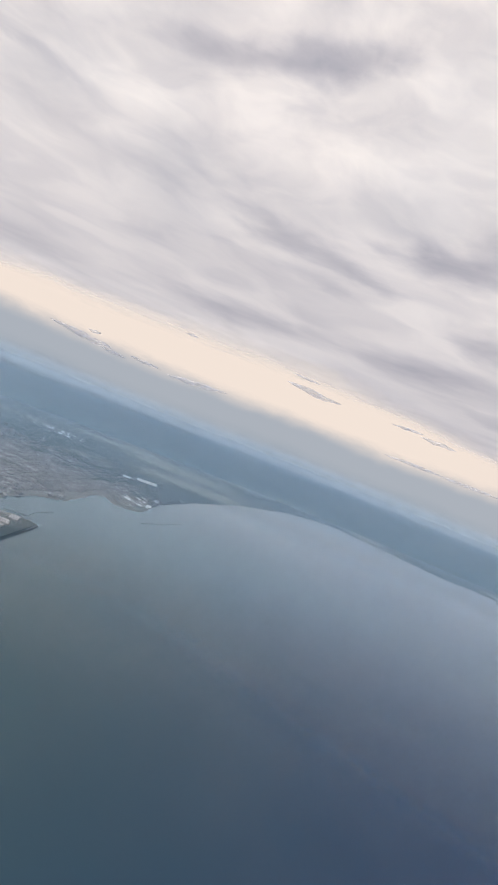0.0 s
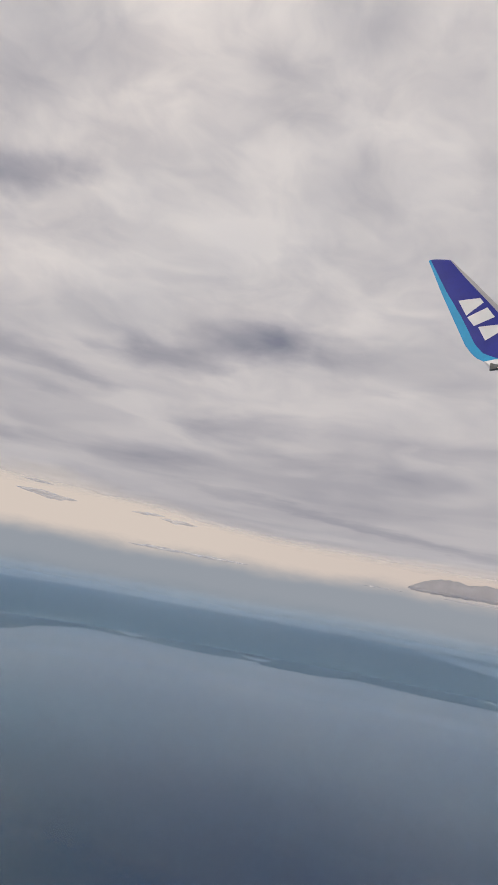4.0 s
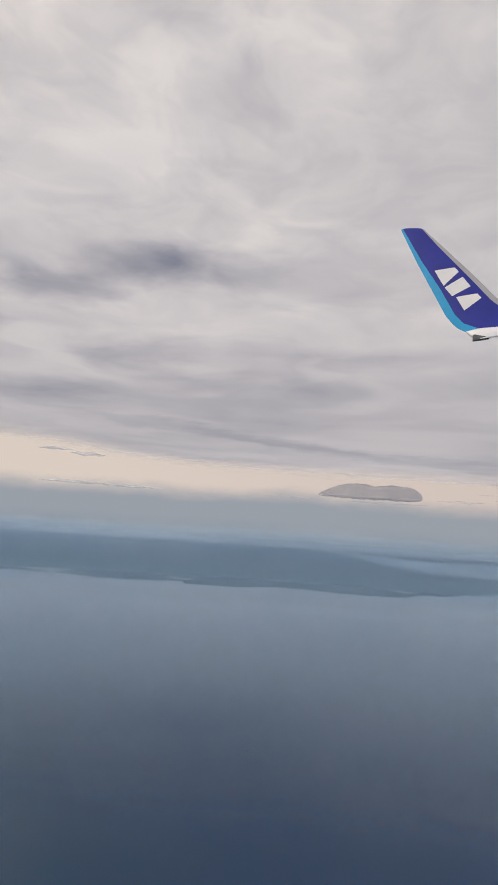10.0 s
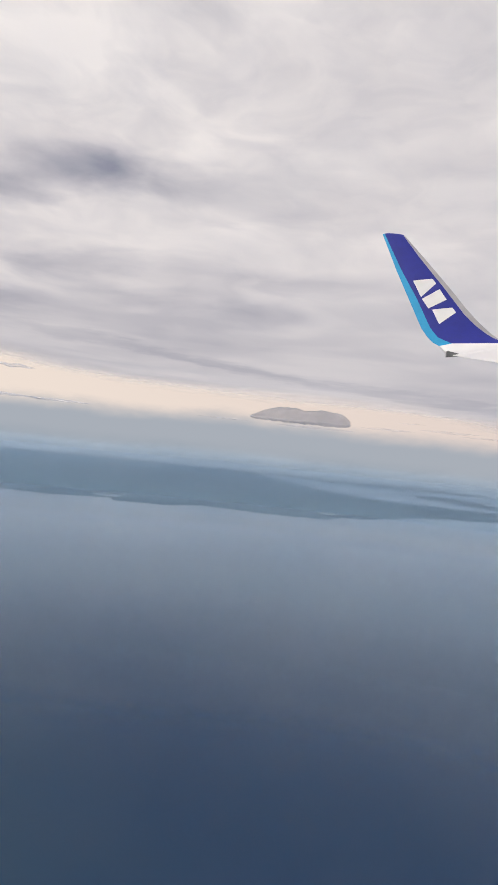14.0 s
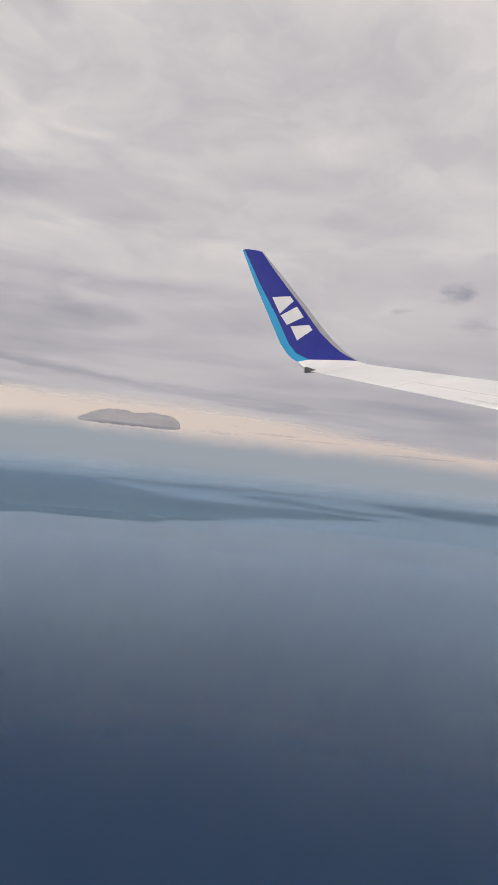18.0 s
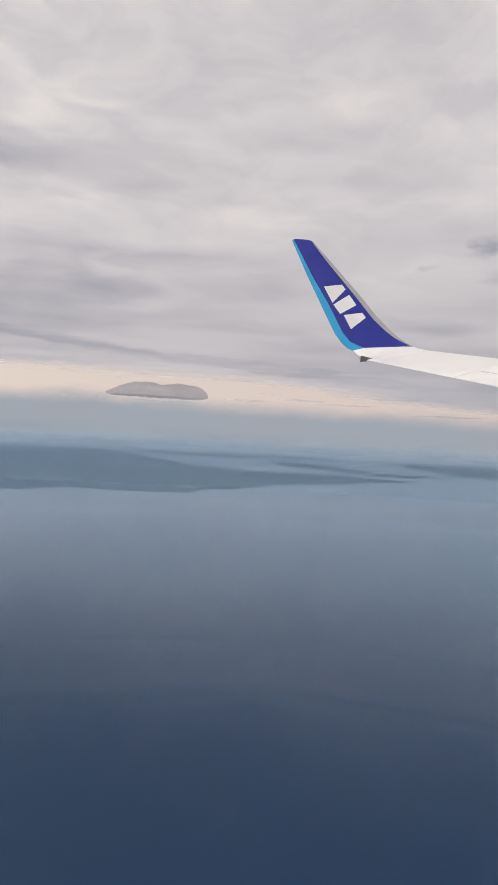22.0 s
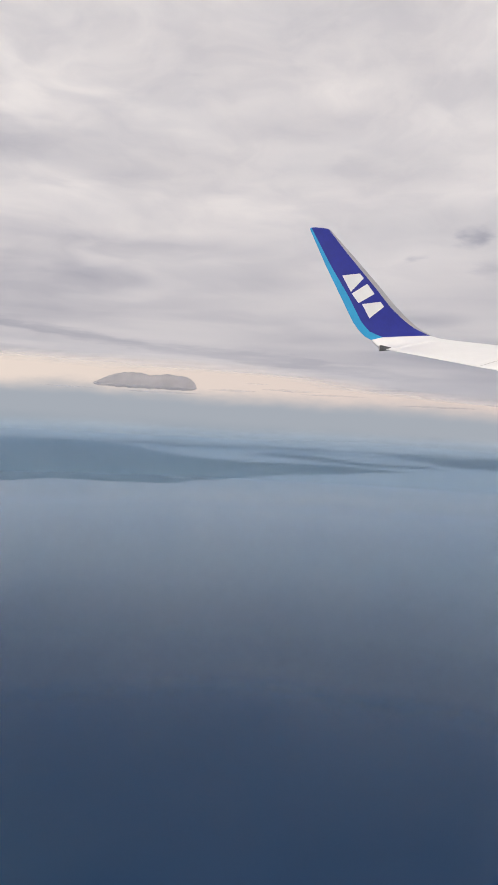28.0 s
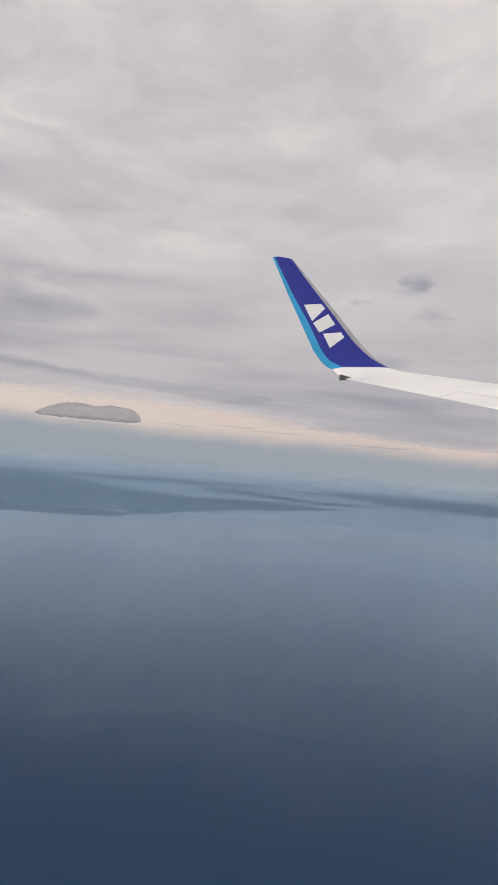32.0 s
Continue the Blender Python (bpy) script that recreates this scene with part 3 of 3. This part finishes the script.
def town():
    rng = random.Random(8)
    verts, faces = [], []
    while len(faces) < 5 * 4200:
        x, y = rng.gauss(-820, 130), rng.gauss(450, 120)
        if math.sin(x * 0.09 + y * 0.05) > 0.86 or math.sin(y * 0.08 - x * 0.045) > 0.9:
            continue
        s = float(signed(COAST, np.array([x]), np.array([y]))[0])
        if s < 5:
            continue
        sz = rng.uniform(1.8, 4.6)
        box(verts, faces, (x, y, 0.8), (sz, sz * rng.uniform(0.6, 1.8), rng.uniform(1.2, 2.6) + min(4, s * 0.01)), 0.5 + rng.choice((0, 1.57)) + rng.uniform(-0.1, 0.1))
    return verts, faces


def town_material():
    n = Nodes("town_walls_and_roofs")
    r = n.add("ShaderNodeNewGeometry").outputs["Random Per Island"]
    ramp = n.add("ShaderNodeValToRGB", {"Fac": r})
    el = ramp.color_ramp.elements
    el[0].color, el[1].color = rgb(0.10, 0.105, 0.11), rgb(0.50, 0.50, 0.49)
    for pos, col in ((0.35, rgb(0.13, 0.135, 0.14)), (0.6, rgb(0.18, 0.175, 0.17)), (0.85, rgb(0.27, 0.265, 0.26))):
        el.new(pos).color = col
    b = n.add("ShaderNodeBsdfPrincipled", {"Base Color": ramp.outputs[0], "Roughness": 0.8})
    return n.done(b.outputs[0])


M_ROOFS = town_material()
tv, tf = town()
tagged(new("town_buildings", mesh_of("town_buildings", tv, tf, M_ROOFS, False)), "pale crowded buildings of a harbour town by the bay", "buildings", kind="stuff")


def hamlet(x, y, spread, count, seed):
    rng = random.Random(seed)
    vs, fs = [], []
    for _ in range(count):
        s = rng.uniform(2, 4.5)
        box(vs, fs, (x + rng.gauss(0, spread), y + rng.gauss(0, spread * 0.7), 1.0), (s, s * rng.uniform(0.7, 1.6), rng.uniform(2, 3.5)), rng.uniform(0, 3))
    ob = new("village_buildings", mesh_of("village_buildings", vs, fs, M_HALL, False))
    tagged(ob, "small pale village houses gathered on the shore", "buildings", kind="stuff")


hamlet(-1000, 1555, 24, 40, 31)
hamlet(-690, 1635, 18, 30, 32)
hamlet(-150, 1835, 14, 24, 33)
hamlet(-1312, 766, 26, 30, 34)
hamlet(-1436, 760, 12, 12, 35)


def shed(x, y, length, width, height, turn, name, label, group="", material=None):
    """A long hall: walls and a low gabled roof."""
    root = new(name)
    root.matrix_world = pose(x, y, 0.9, 0, 0, turn)
    vs, fs = [], []
    box(vs, fs, (0, 0, 0), (length, width, height))
    part("walls", mesh_of("walls", vs, fs, material or M_TOWN, False), root)
    a, b, r = length / 2 * 1.02, width / 2 * 1.06, height + width * 0.16
    vs = [(-a, -b, height), (a, -b, height), (a, b, height), (-a, b, height), (-a, 0, r), (a, 0, r)]
    part("roof", mesh_of("roof", vs, [(0, 1, 5, 4), (3, 4, 5, 2), (0, 4, 3), (1, 2, 5), (0, 3, 2, 1)], material or M_ROOF, False), root, "pale low gabled roof")
    return tagged(root, label, "building", group)


shed(-962, 753, 35, 10, 4, 66, "factory_hall", "long white factory hall among dark woods", material=M_HALL)
shed(-965, 712, 16, 6, 3, 58, "factory_hall", "small white shed beside the factory hall", material=M_HALL)
rng = random.Random(12)
for i in range(14):
    shed(-795 + (i % 5) * 11 + rng.uniform(-6, 6), 590 + (i // 5) * 16 + rng.uniform(-6, 6), rng.uniform(4, 11), rng.uniform(3, 5), rng.uniform(1.5, 2.6), 55 + rng.uniform(-25, 25),
         "warehouse", "pale harbour warehouse on the cape quay", "harbour warehouses", M_HALL if i % 3 else None)


def mole(points, width, height, label):
    """A stone breakwater along a line, with sloping sides."""
    vs, fs = [], []
    pts = [Vector((*p, 0)) for p in points]
    line = []
    for i in range(len(pts) - 1):
        for k in range(6):
            line.append(pts[i].lerp(pts[i + 1], k / 6))
    line.append(pts[-1])
    for i, p in enumerate(line):
        d = (line[min(i + 1, len(line) - 1)] - line[max(i - 1, 0)]).normalized()
        n = Vector((-d.y, d.x, 0))
        for off, z in ((-1.0, -1.5), (-0.5, height), (0.5, height), (1.0, -1.5)):
            q = p + n * width * off * (1 + 0.12 * noise.noise(Vector((i * 0.7, off, 0))))
            vs.append((q.x, q.y, z + 0.1 * noise.noise(Vector((i, off, 3)))))
    fs = grid_faces(len(line), 4) + [(0, 1, 2, 3), tuple(len(vs) - 4 + j for j in (3, 2, 1, 0))]
    tagged(new("breakwater", mesh_of("breakwater", vs, fs, M_STONE, False)), label, "breakwater", "harbour breakwaters")


mole([(-600, 322), (-592, 345), (-610, 362), (-624, 390)], 0.55, 0.4, "thin curved grey stone breakwater in the harbour")
mole([(-662, 535), (-683, 590), (-706, 636)], 0.5, 0.4, "straight grey stone breakwater off the town")
mole([(-470, 225), (-512, 284), (-560, 340), (-575, 335)], 0.9, 1.3, "grey sea wall around the reclaimed quay")


def quay():
    rim = [(-520, 240), (-478, 232), (-505, 280), (-558, 337), (-580, 326), (-590, 270)]
    k = len(rim)
    vs = [(x, y, -2.0) for x, y in rim] + [(x, y, 2.2) for x, y in rim]
    fs = [(i, (i + 1) % k, k + (i + 1) % k, k + i) for i in range(k)] + [tuple(range(k, 2 * k))]
    tagged(new("ground_quay", mesh_of("ground_quay", vs, fs, M_LAND, False)), "flat reclaimed harbour quay with dull green ground", "quay", kind="structure")


quay()
for i in range(8):
    shed(-512 - i * 8 + rng.uniform(-2, 2), 268 + i * 7 + rng.uniform(-6, 6), rng.uniform(7, 12), rng.uniform(4, 6), 3, 50 + rng.uniform(-6, 6), "warehouse", "pale harbour warehouse on the reclaimed quay", "harbour warehouses")

# ---------------------------------------------------------------- aircraft wing
WING = Matrix(((0.98863, -0.15037, 0, 1.7037), (0.15037, 0.98863, 0, 15.3055), (0, 0, 1, 161.9756), (0, 0, 0, 1)))
wing = new("aircraft_wing")
wing.matrix_world = WING
tagged(wing, "white aircraft wing with an upturned navy blue winglet", "aircraft wing")
CANT = radians(15)


def sheet_place(u, s, off):
    """A place on the winglet: u forward, s up its height, off towards the cabin."""
    bend = 0.25 * max(0.0, 0.5 - s) ** 2
    return Vector((u, s * math.sin(CANT) - bend - off * math.cos(CANT), s * math.cos(CANT) + off * math.sin(CANT)))


# the winglet's lines: height above its foot, place forward
TRAIL = ((-0.02, 0.0), (0.01, -0.09), (0.146, -0.231), (0.377, -0.386), (1.04, -0.685), (1.714, -0.989), (2.58, -1.34))
BAND = ((0.054, 0.262), (0.164, -0.024), (0.394, -0.204), (1.057, -0.515), (1.726, -0.884), (2.58, -1.292))
STRIP = ((0.150, 1.40), (0.305, 1.034), (0.5, 0.772), (0.753, 0.511), (1.292, 0.105), (2.1, -0.535), (2.58, -0.88))
LEAD = ((0.135, 1.56), (0.225, 1.34), (0.389, 1.10), (0.617, 0.85), (0.926, 0.565), (1.371, 0.21), (2.082, -0.40), (2.58, -0.836))


def line_at(line, q):
    s = line[0][0] + (line[-1][0] - line[0][0]) * min(q, 1.0)
    u = float(np.interp(s, [a for a, _ in line], [b for _, b in line]))
    return u, s


def half_thick(f, chord):
    """Half the winglet's thickness at a share f of the chord from the trailing edge."""
    g = 1 - f
    return chord * 0.55 * 0.09 * (2.969 * math.sqrt(max(g, 0)) - 1.26 * g - 3.516 * g ** 2 + 2.843 * g ** 3 - 1.015 * g ** 4) + 0.004


def winglet_part(name, first, last, material, parent, label, cols=8, rows=40):
    verts = []
    for side in (1, -1):
        for i in range(rows + 3):
            q = i / rows
            tu, ts = line_at(TRAIL, q)
            lu, ls = line_at(LEAD, q)
            a, b = line_at(first, q), line_at(last, q)
            for j in range(cols + 1):
                k = j / cols
                u, s = a[0] + (b[0] - a[0]) * k, a[1] + (b[1] - a[1]) * k
                f = min(1, max(0, (u - tu) / (lu - tu)))
                off = side * half_thick(f, lu - tu)
                if i > rows:      # rounded crown
                    over = i - rows
                    s += (0.035, 0.055)[over - 1] * (1 - (2 * f - 1) ** 4 * 0.8)
                    off *= (0.7, 0.05)[over - 1]
                verts.append(sheet_place(u, s, off))
    c = cols + 1
    n1 = (rows + 3) * c
    faces = [tuple(x for x in f) for f in grid_faces(rows + 3, c)] + [tuple(x + n1 for x in f[::-1]) for f in grid_faces(rows + 3, c)]
    outer = [0] if first is TRAIL else [cols] if last is LEAD else []
    for e in outer:                # close the outer edge with its own corners
        k = len(verts)
        verts += [verts[side * n1 + i * c + e] for i in range(rows + 3) for side in (0, 1)]
        faces += [(k + 2 * i, k + 2 * i + 2, k + 2 * i + 3, k + 2 * i + 1) for i in range(rows + 2)]
    return part(name, mesh_of(name, verts, faces, material), parent, label)


winglet = winglet_part("winglet", BAND, STRIP, M_BLUE, wing, "navy blue painted winglet", cols=14)
winglet_part("trailing_band", TRAIL, BAND, M_CYAN, winglet, "sky blue trailing edge band", cols=4)
winglet_part("leading_edge_strip", STRIP, LEAD, M_METAL, winglet, "bare grey metal leading edge", cols=5)


def chord_share(u, s):
    """The share of the winglet's chord at a place, with its slanting rows."""
    q = s / 2.58
    for _ in range(6):
        (tu, ts), (lu, ls) = line_at(TRAIL, q), line_at(LEAD, q)
        f = min(1.0, max(0.0, (u - tu) / (lu - tu)))
        q = min(1.0, max(0.0, q + (s - (ts + (ls - ts) * f)) / 2.58))
    return f, lu - tu


def marking(points):
    """A flat painted shape on the winglet's inner face."""
    vs, m = [], 10
    (au, a_s), (bu, bs), (cu, cs), (du, ds) = points
    for i in range(m + 1):
        for j in range(m + 1):
            x, y = i / m, j / m
            u = (1 - x) * ((1 - y) * au + y * bu) + x * ((1 - y) * du + y * cu)
            s = (1 - x) * ((1 - y) * a_s + y * bs) + x * ((1 - y) * ds + y * cs)
            f, chord = chord_share(u, s)
            vs.append(sheet_place(u, s, half_thick(f, chord) + 0.008))
    part("marking", mesh_of("marking", vs, grid_faces(m + 1, m + 1), M_MARK), winglet, "plain white slanted marking")


marking(((-0.62, 1.475), (-0.43, 1.09), (-0.12, 1.44), (-0.20, 1.55)))
marking(((-0.41, 1.05), (-0.26, 0.83), (0.12, 1.07), (-0.04, 1.31)))
marking(((-0.18, 0.81), (-0.02, 0.48), (0.33, 0.78), (0.25, 0.89)))


def wing_point(s, f, side):
    """A place on the wing: s inboard from the tip, f the share of chord from the trailing edge, side up or down."""
    te = Vector((0.13 + 0.29 * s, -s, -0.17 - 0.196 * s))
    le = Vector((1.50 + 0.52 * s, -s, 0.095 - 0.182 * s))
    chord = (le - te).length
    g = 1 - f
    t = chord * 0.5 * 0.11 * (2.969 * math.sqrt(max(g, 0)) - 1.26 * g - 3.516 * g ** 2 + 2.843 * g ** 3 - 1.015 * g ** 4)
    p = te.lerp(le, f)
    return p + Vector((0, 0, (t + 0.004) * side * (1.0 if side > 0 else 0.2)))


def wing_part(name, spans, fracs, material, parent, label=""):
    rows, cols = len(spans), len(fracs)
    verts = [wing_point(s, f, side) for side in (1, -1) for s in spans for f in fracs]
    n1 = rows * cols
    faces = grid_faces(rows, cols) + [tuple(x + n1 for x in f[::-1]) for f in grid_faces(rows, cols)]
    for i in range(rows - 1):
        for e in (0, cols - 1):
            faces.append((i * cols + e, (i + 1) * cols + e, n1 + (i + 1) * cols + e, n1 + i * cols + e))
    for j in range(cols - 1):
        for r in (0, rows - 1):
            faces.append((r * cols + j, r * cols + j + 1, n1 + r * cols + j + 1, n1 + r * cols + j))
    return part(name, mesh_of(name, verts, faces, material), parent, label)


def steps(a, b, n):
    return [a + (b - a) * i / n for i in range(n + 1)]


wing_part("wing_tip_panel", steps(0.45, 2.95, 12), steps(0.0, 0.9, 12) + [0.95, 0.98, 1.0], M_WHITE, wing)
wing_part("wing_panel", steps(2.953, 11.0, 16), steps(0.265, 0.9, 10) + [0.95, 0.98, 1.0], M_WHITE, wing)
wing_part("aileron", steps(2.956, 7.6, 10), steps(0.0, 0.260, 5), M_WHITE, wing, "white hinged aileron along the trailing edge")
wing_part("flap", steps(7.62, 11.0, 6), steps(0.0, 0.262, 5), M_WHITE, wing, "white trailing edge flap")


def fairing():
    """Joins the wing's tip to the winglet's foot."""
    fr = steps(0.0, 1.0, 16)
    rows = []
    for k in steps(0.0, 1.0, 10):
        for side in (1, -1):
            row = []
            for f in fr:
                a = wing_point(0.45, f, side)
                c = wing_point(0.17 if side > 0 else 0.10, f, side)
                c.z = a.z + (0.055 if side > 0 else 0.02)
                (tu, ts), (lu, ls) = line_at(TRAIL, 0.0), line_at(LEAD, 0.0)
                u = tu + (lu - tu) * f
                foot = float(np.interp(u, (0.0, 0.262, 1.40, 1.56), (-0.02, 0.054, 0.150, 0.135))) + 0.01
                b = sheet_place(u, foot, side * (half_thick(f, lu - tu) - 0.003))
                row.append(a.lerp(c, k).lerp(c.lerp(b, k), k))
            rows.append((side, row))
    verts, faces = [], []
    for want in (1, -1):
        base = len(verts)
        got = [r for s_, r in rows if s_ == want]
        verts += [p for r in got for p in r]
        faces += [tuple(x + base for x in (f if want > 0 else f[::-1])) for f in grid_faces(len(got), len(fr))]
    half = len(verts) // 2
    for i in range(10):           # close the trailing and leading edges
        for e in (0, len(fr) - 1):
            k, m = i * len(fr) + e, (i + 1) * len(fr) + e
            faces.append((k, m, half + m, half + k))
    part("tip_fairing", mesh_of("tip_fairing", verts, faces, M_WHITE), wing)


fairing()


def lamp_housing():
    """The navigation lamp's dark wedge behind the wing tip."""
    bm = bmesh.new()
    a = [(0.11, -0.37, -0.15), (0.11, -0.37, -0.285), (0.11, -0.28, -0.285), (0.11, -0.28, -0.15)]
    b = [(0.42, -0.39, -0.205), (0.42, -0.39, -0.235), (0.42, -0.30, -0.235), (0.42, -0.30, -0.205)]
    va, vb = [bm.verts.new(p) for p in a], [bm.verts.new(p) for p in b]
    bm.faces.new(va)
    bm.faces.new(vb[::-1])
    for i in range(4):
        bm.faces.new((va[i], vb[i], vb[(i + 1) % 4], va[(i + 1) % 4]))
    bmesh.ops.recalc_face_normals(bm, faces=bm.faces)
    bmesh.ops.bevel(bm, geom=list(bm.edges), offset=0.008, segments=2, affect="EDGES")
    me = bpy.data.meshes.new("lamp_housing")
    bm.to_mesh(me)
    bm.free()
    me.materials.append(M_STEEL)
    housing = part("lamp_housing", me, wing, "dark grey navigation lamp housing")
    vs = [(0.104, -0.355 + 0.009 * j, -0.165 - 0.10 * i) for i in (0, 1) for j in range(8)]
    part("lamp_glass", mesh_of("lamp_glass", vs, grid_faces(2, 8), M_METAL), housing, "pale glass of the navigation lamp")
    vs = [(u, -0.43, -0.222 + dz + 0.10 * (u - 0.42)) for u in (0.42, 0.52, 0.62, 0.70) for dz in (-0.006, 0.006)]
    part("lamp_seam", mesh_of("lamp_seam", vs, [(i, i + 1, i + 3, i + 2) for i in (0, 2, 4)], M_STEEL), housing, "dark seam behind the lamp")


lamp_housing()


def seam(name, spans, fracs):
    """A dark joint on the wing's upper skin."""
    vs = [wing_point(s, f, 1) + Vector((0, 0, 0.004)) for s in spans for f in fracs]
    part(name, mesh_of(name, vs, grid_faces(len(spans), len(fracs)), M_SEAL), wing, "thin dark joint line")


def slant_seam(name, inner, outer, fracs, width):
    """A joint that runs slantwise from the trailing edge to the hinge line."""
    vs = []
    for i, f in enumerate(fracs):
        at_s = inner + (outer - inner) * (i / (len(fracs) - 1)) ** 1.5
        vs += [wing_point(at_s + d, f, 1) + Vector((0, 0, 0.004)) for d in (0, width)]
    part(name, mesh_of(name, vs, grid_faces(len(fracs), 2), M_SEAL), wing, "thin dark joint line")


seam("hinge_joint", steps(3.05, 7.6, 10), [0.2595, 0.2655])
slant_seam("end_joint", 3.02, 2.90, steps(0.0, 0.2655, 8), 0.009)
seam("hinge_joint_end", steps(2.90, 3.05, 2), [0.2625, 0.2655])
seam("tab_joint", steps(4.5, 7.4, 8), [0.086, 0.0895])


def hinge_fairing():
    """A slim dark teardrop that hangs under the trailing edge and tapers to a point behind it."""
    bm = bmesh.new()
    foot = wing_point(5.68, 0.0, -1)
    spokes, rings = 14, []
    stations = ((-0.13, 0.004), (-0.08, 0.017), (0.0, 0.029), (0.10, 0.038), (0.24, 0.042), (0.40, 0.036), (0.56, 0.020), (0.64, 0.005))
    for u, r in stations:
        c = foot + Vector((u, -0.06 * u, -0.030 + 0.05 * max(u, 0.0)))
        rings.append([bm.verts.new(c + Vector((0, 1.5 * r * math.cos(2 * math.pi * j / spokes), r * math.sin(2 * math.pi * j / spokes)))) for j in range(spokes)])
    for a, b in zip(rings, rings[1:]):
        for j in range(spokes):
            bm.faces.new((a[j], b[j], b[(j + 1) % spokes], a[(j + 1) % spokes]))
    bm.faces.new(rings[0])
    bm.faces.new(rings[-1][::-1])
    bmesh.ops.recalc_face_normals(bm, faces=bm.faces)
    me = bpy.data.meshes.new("hinge_fairing")
    bm.to_mesh(me)
    bm.free()
    me.materials.append(M_STEEL)
    me.shade_smooth()
    part("hinge_fairing", me, wing, "dark tapered fairing under the trailing edge")


hinge_fairing()
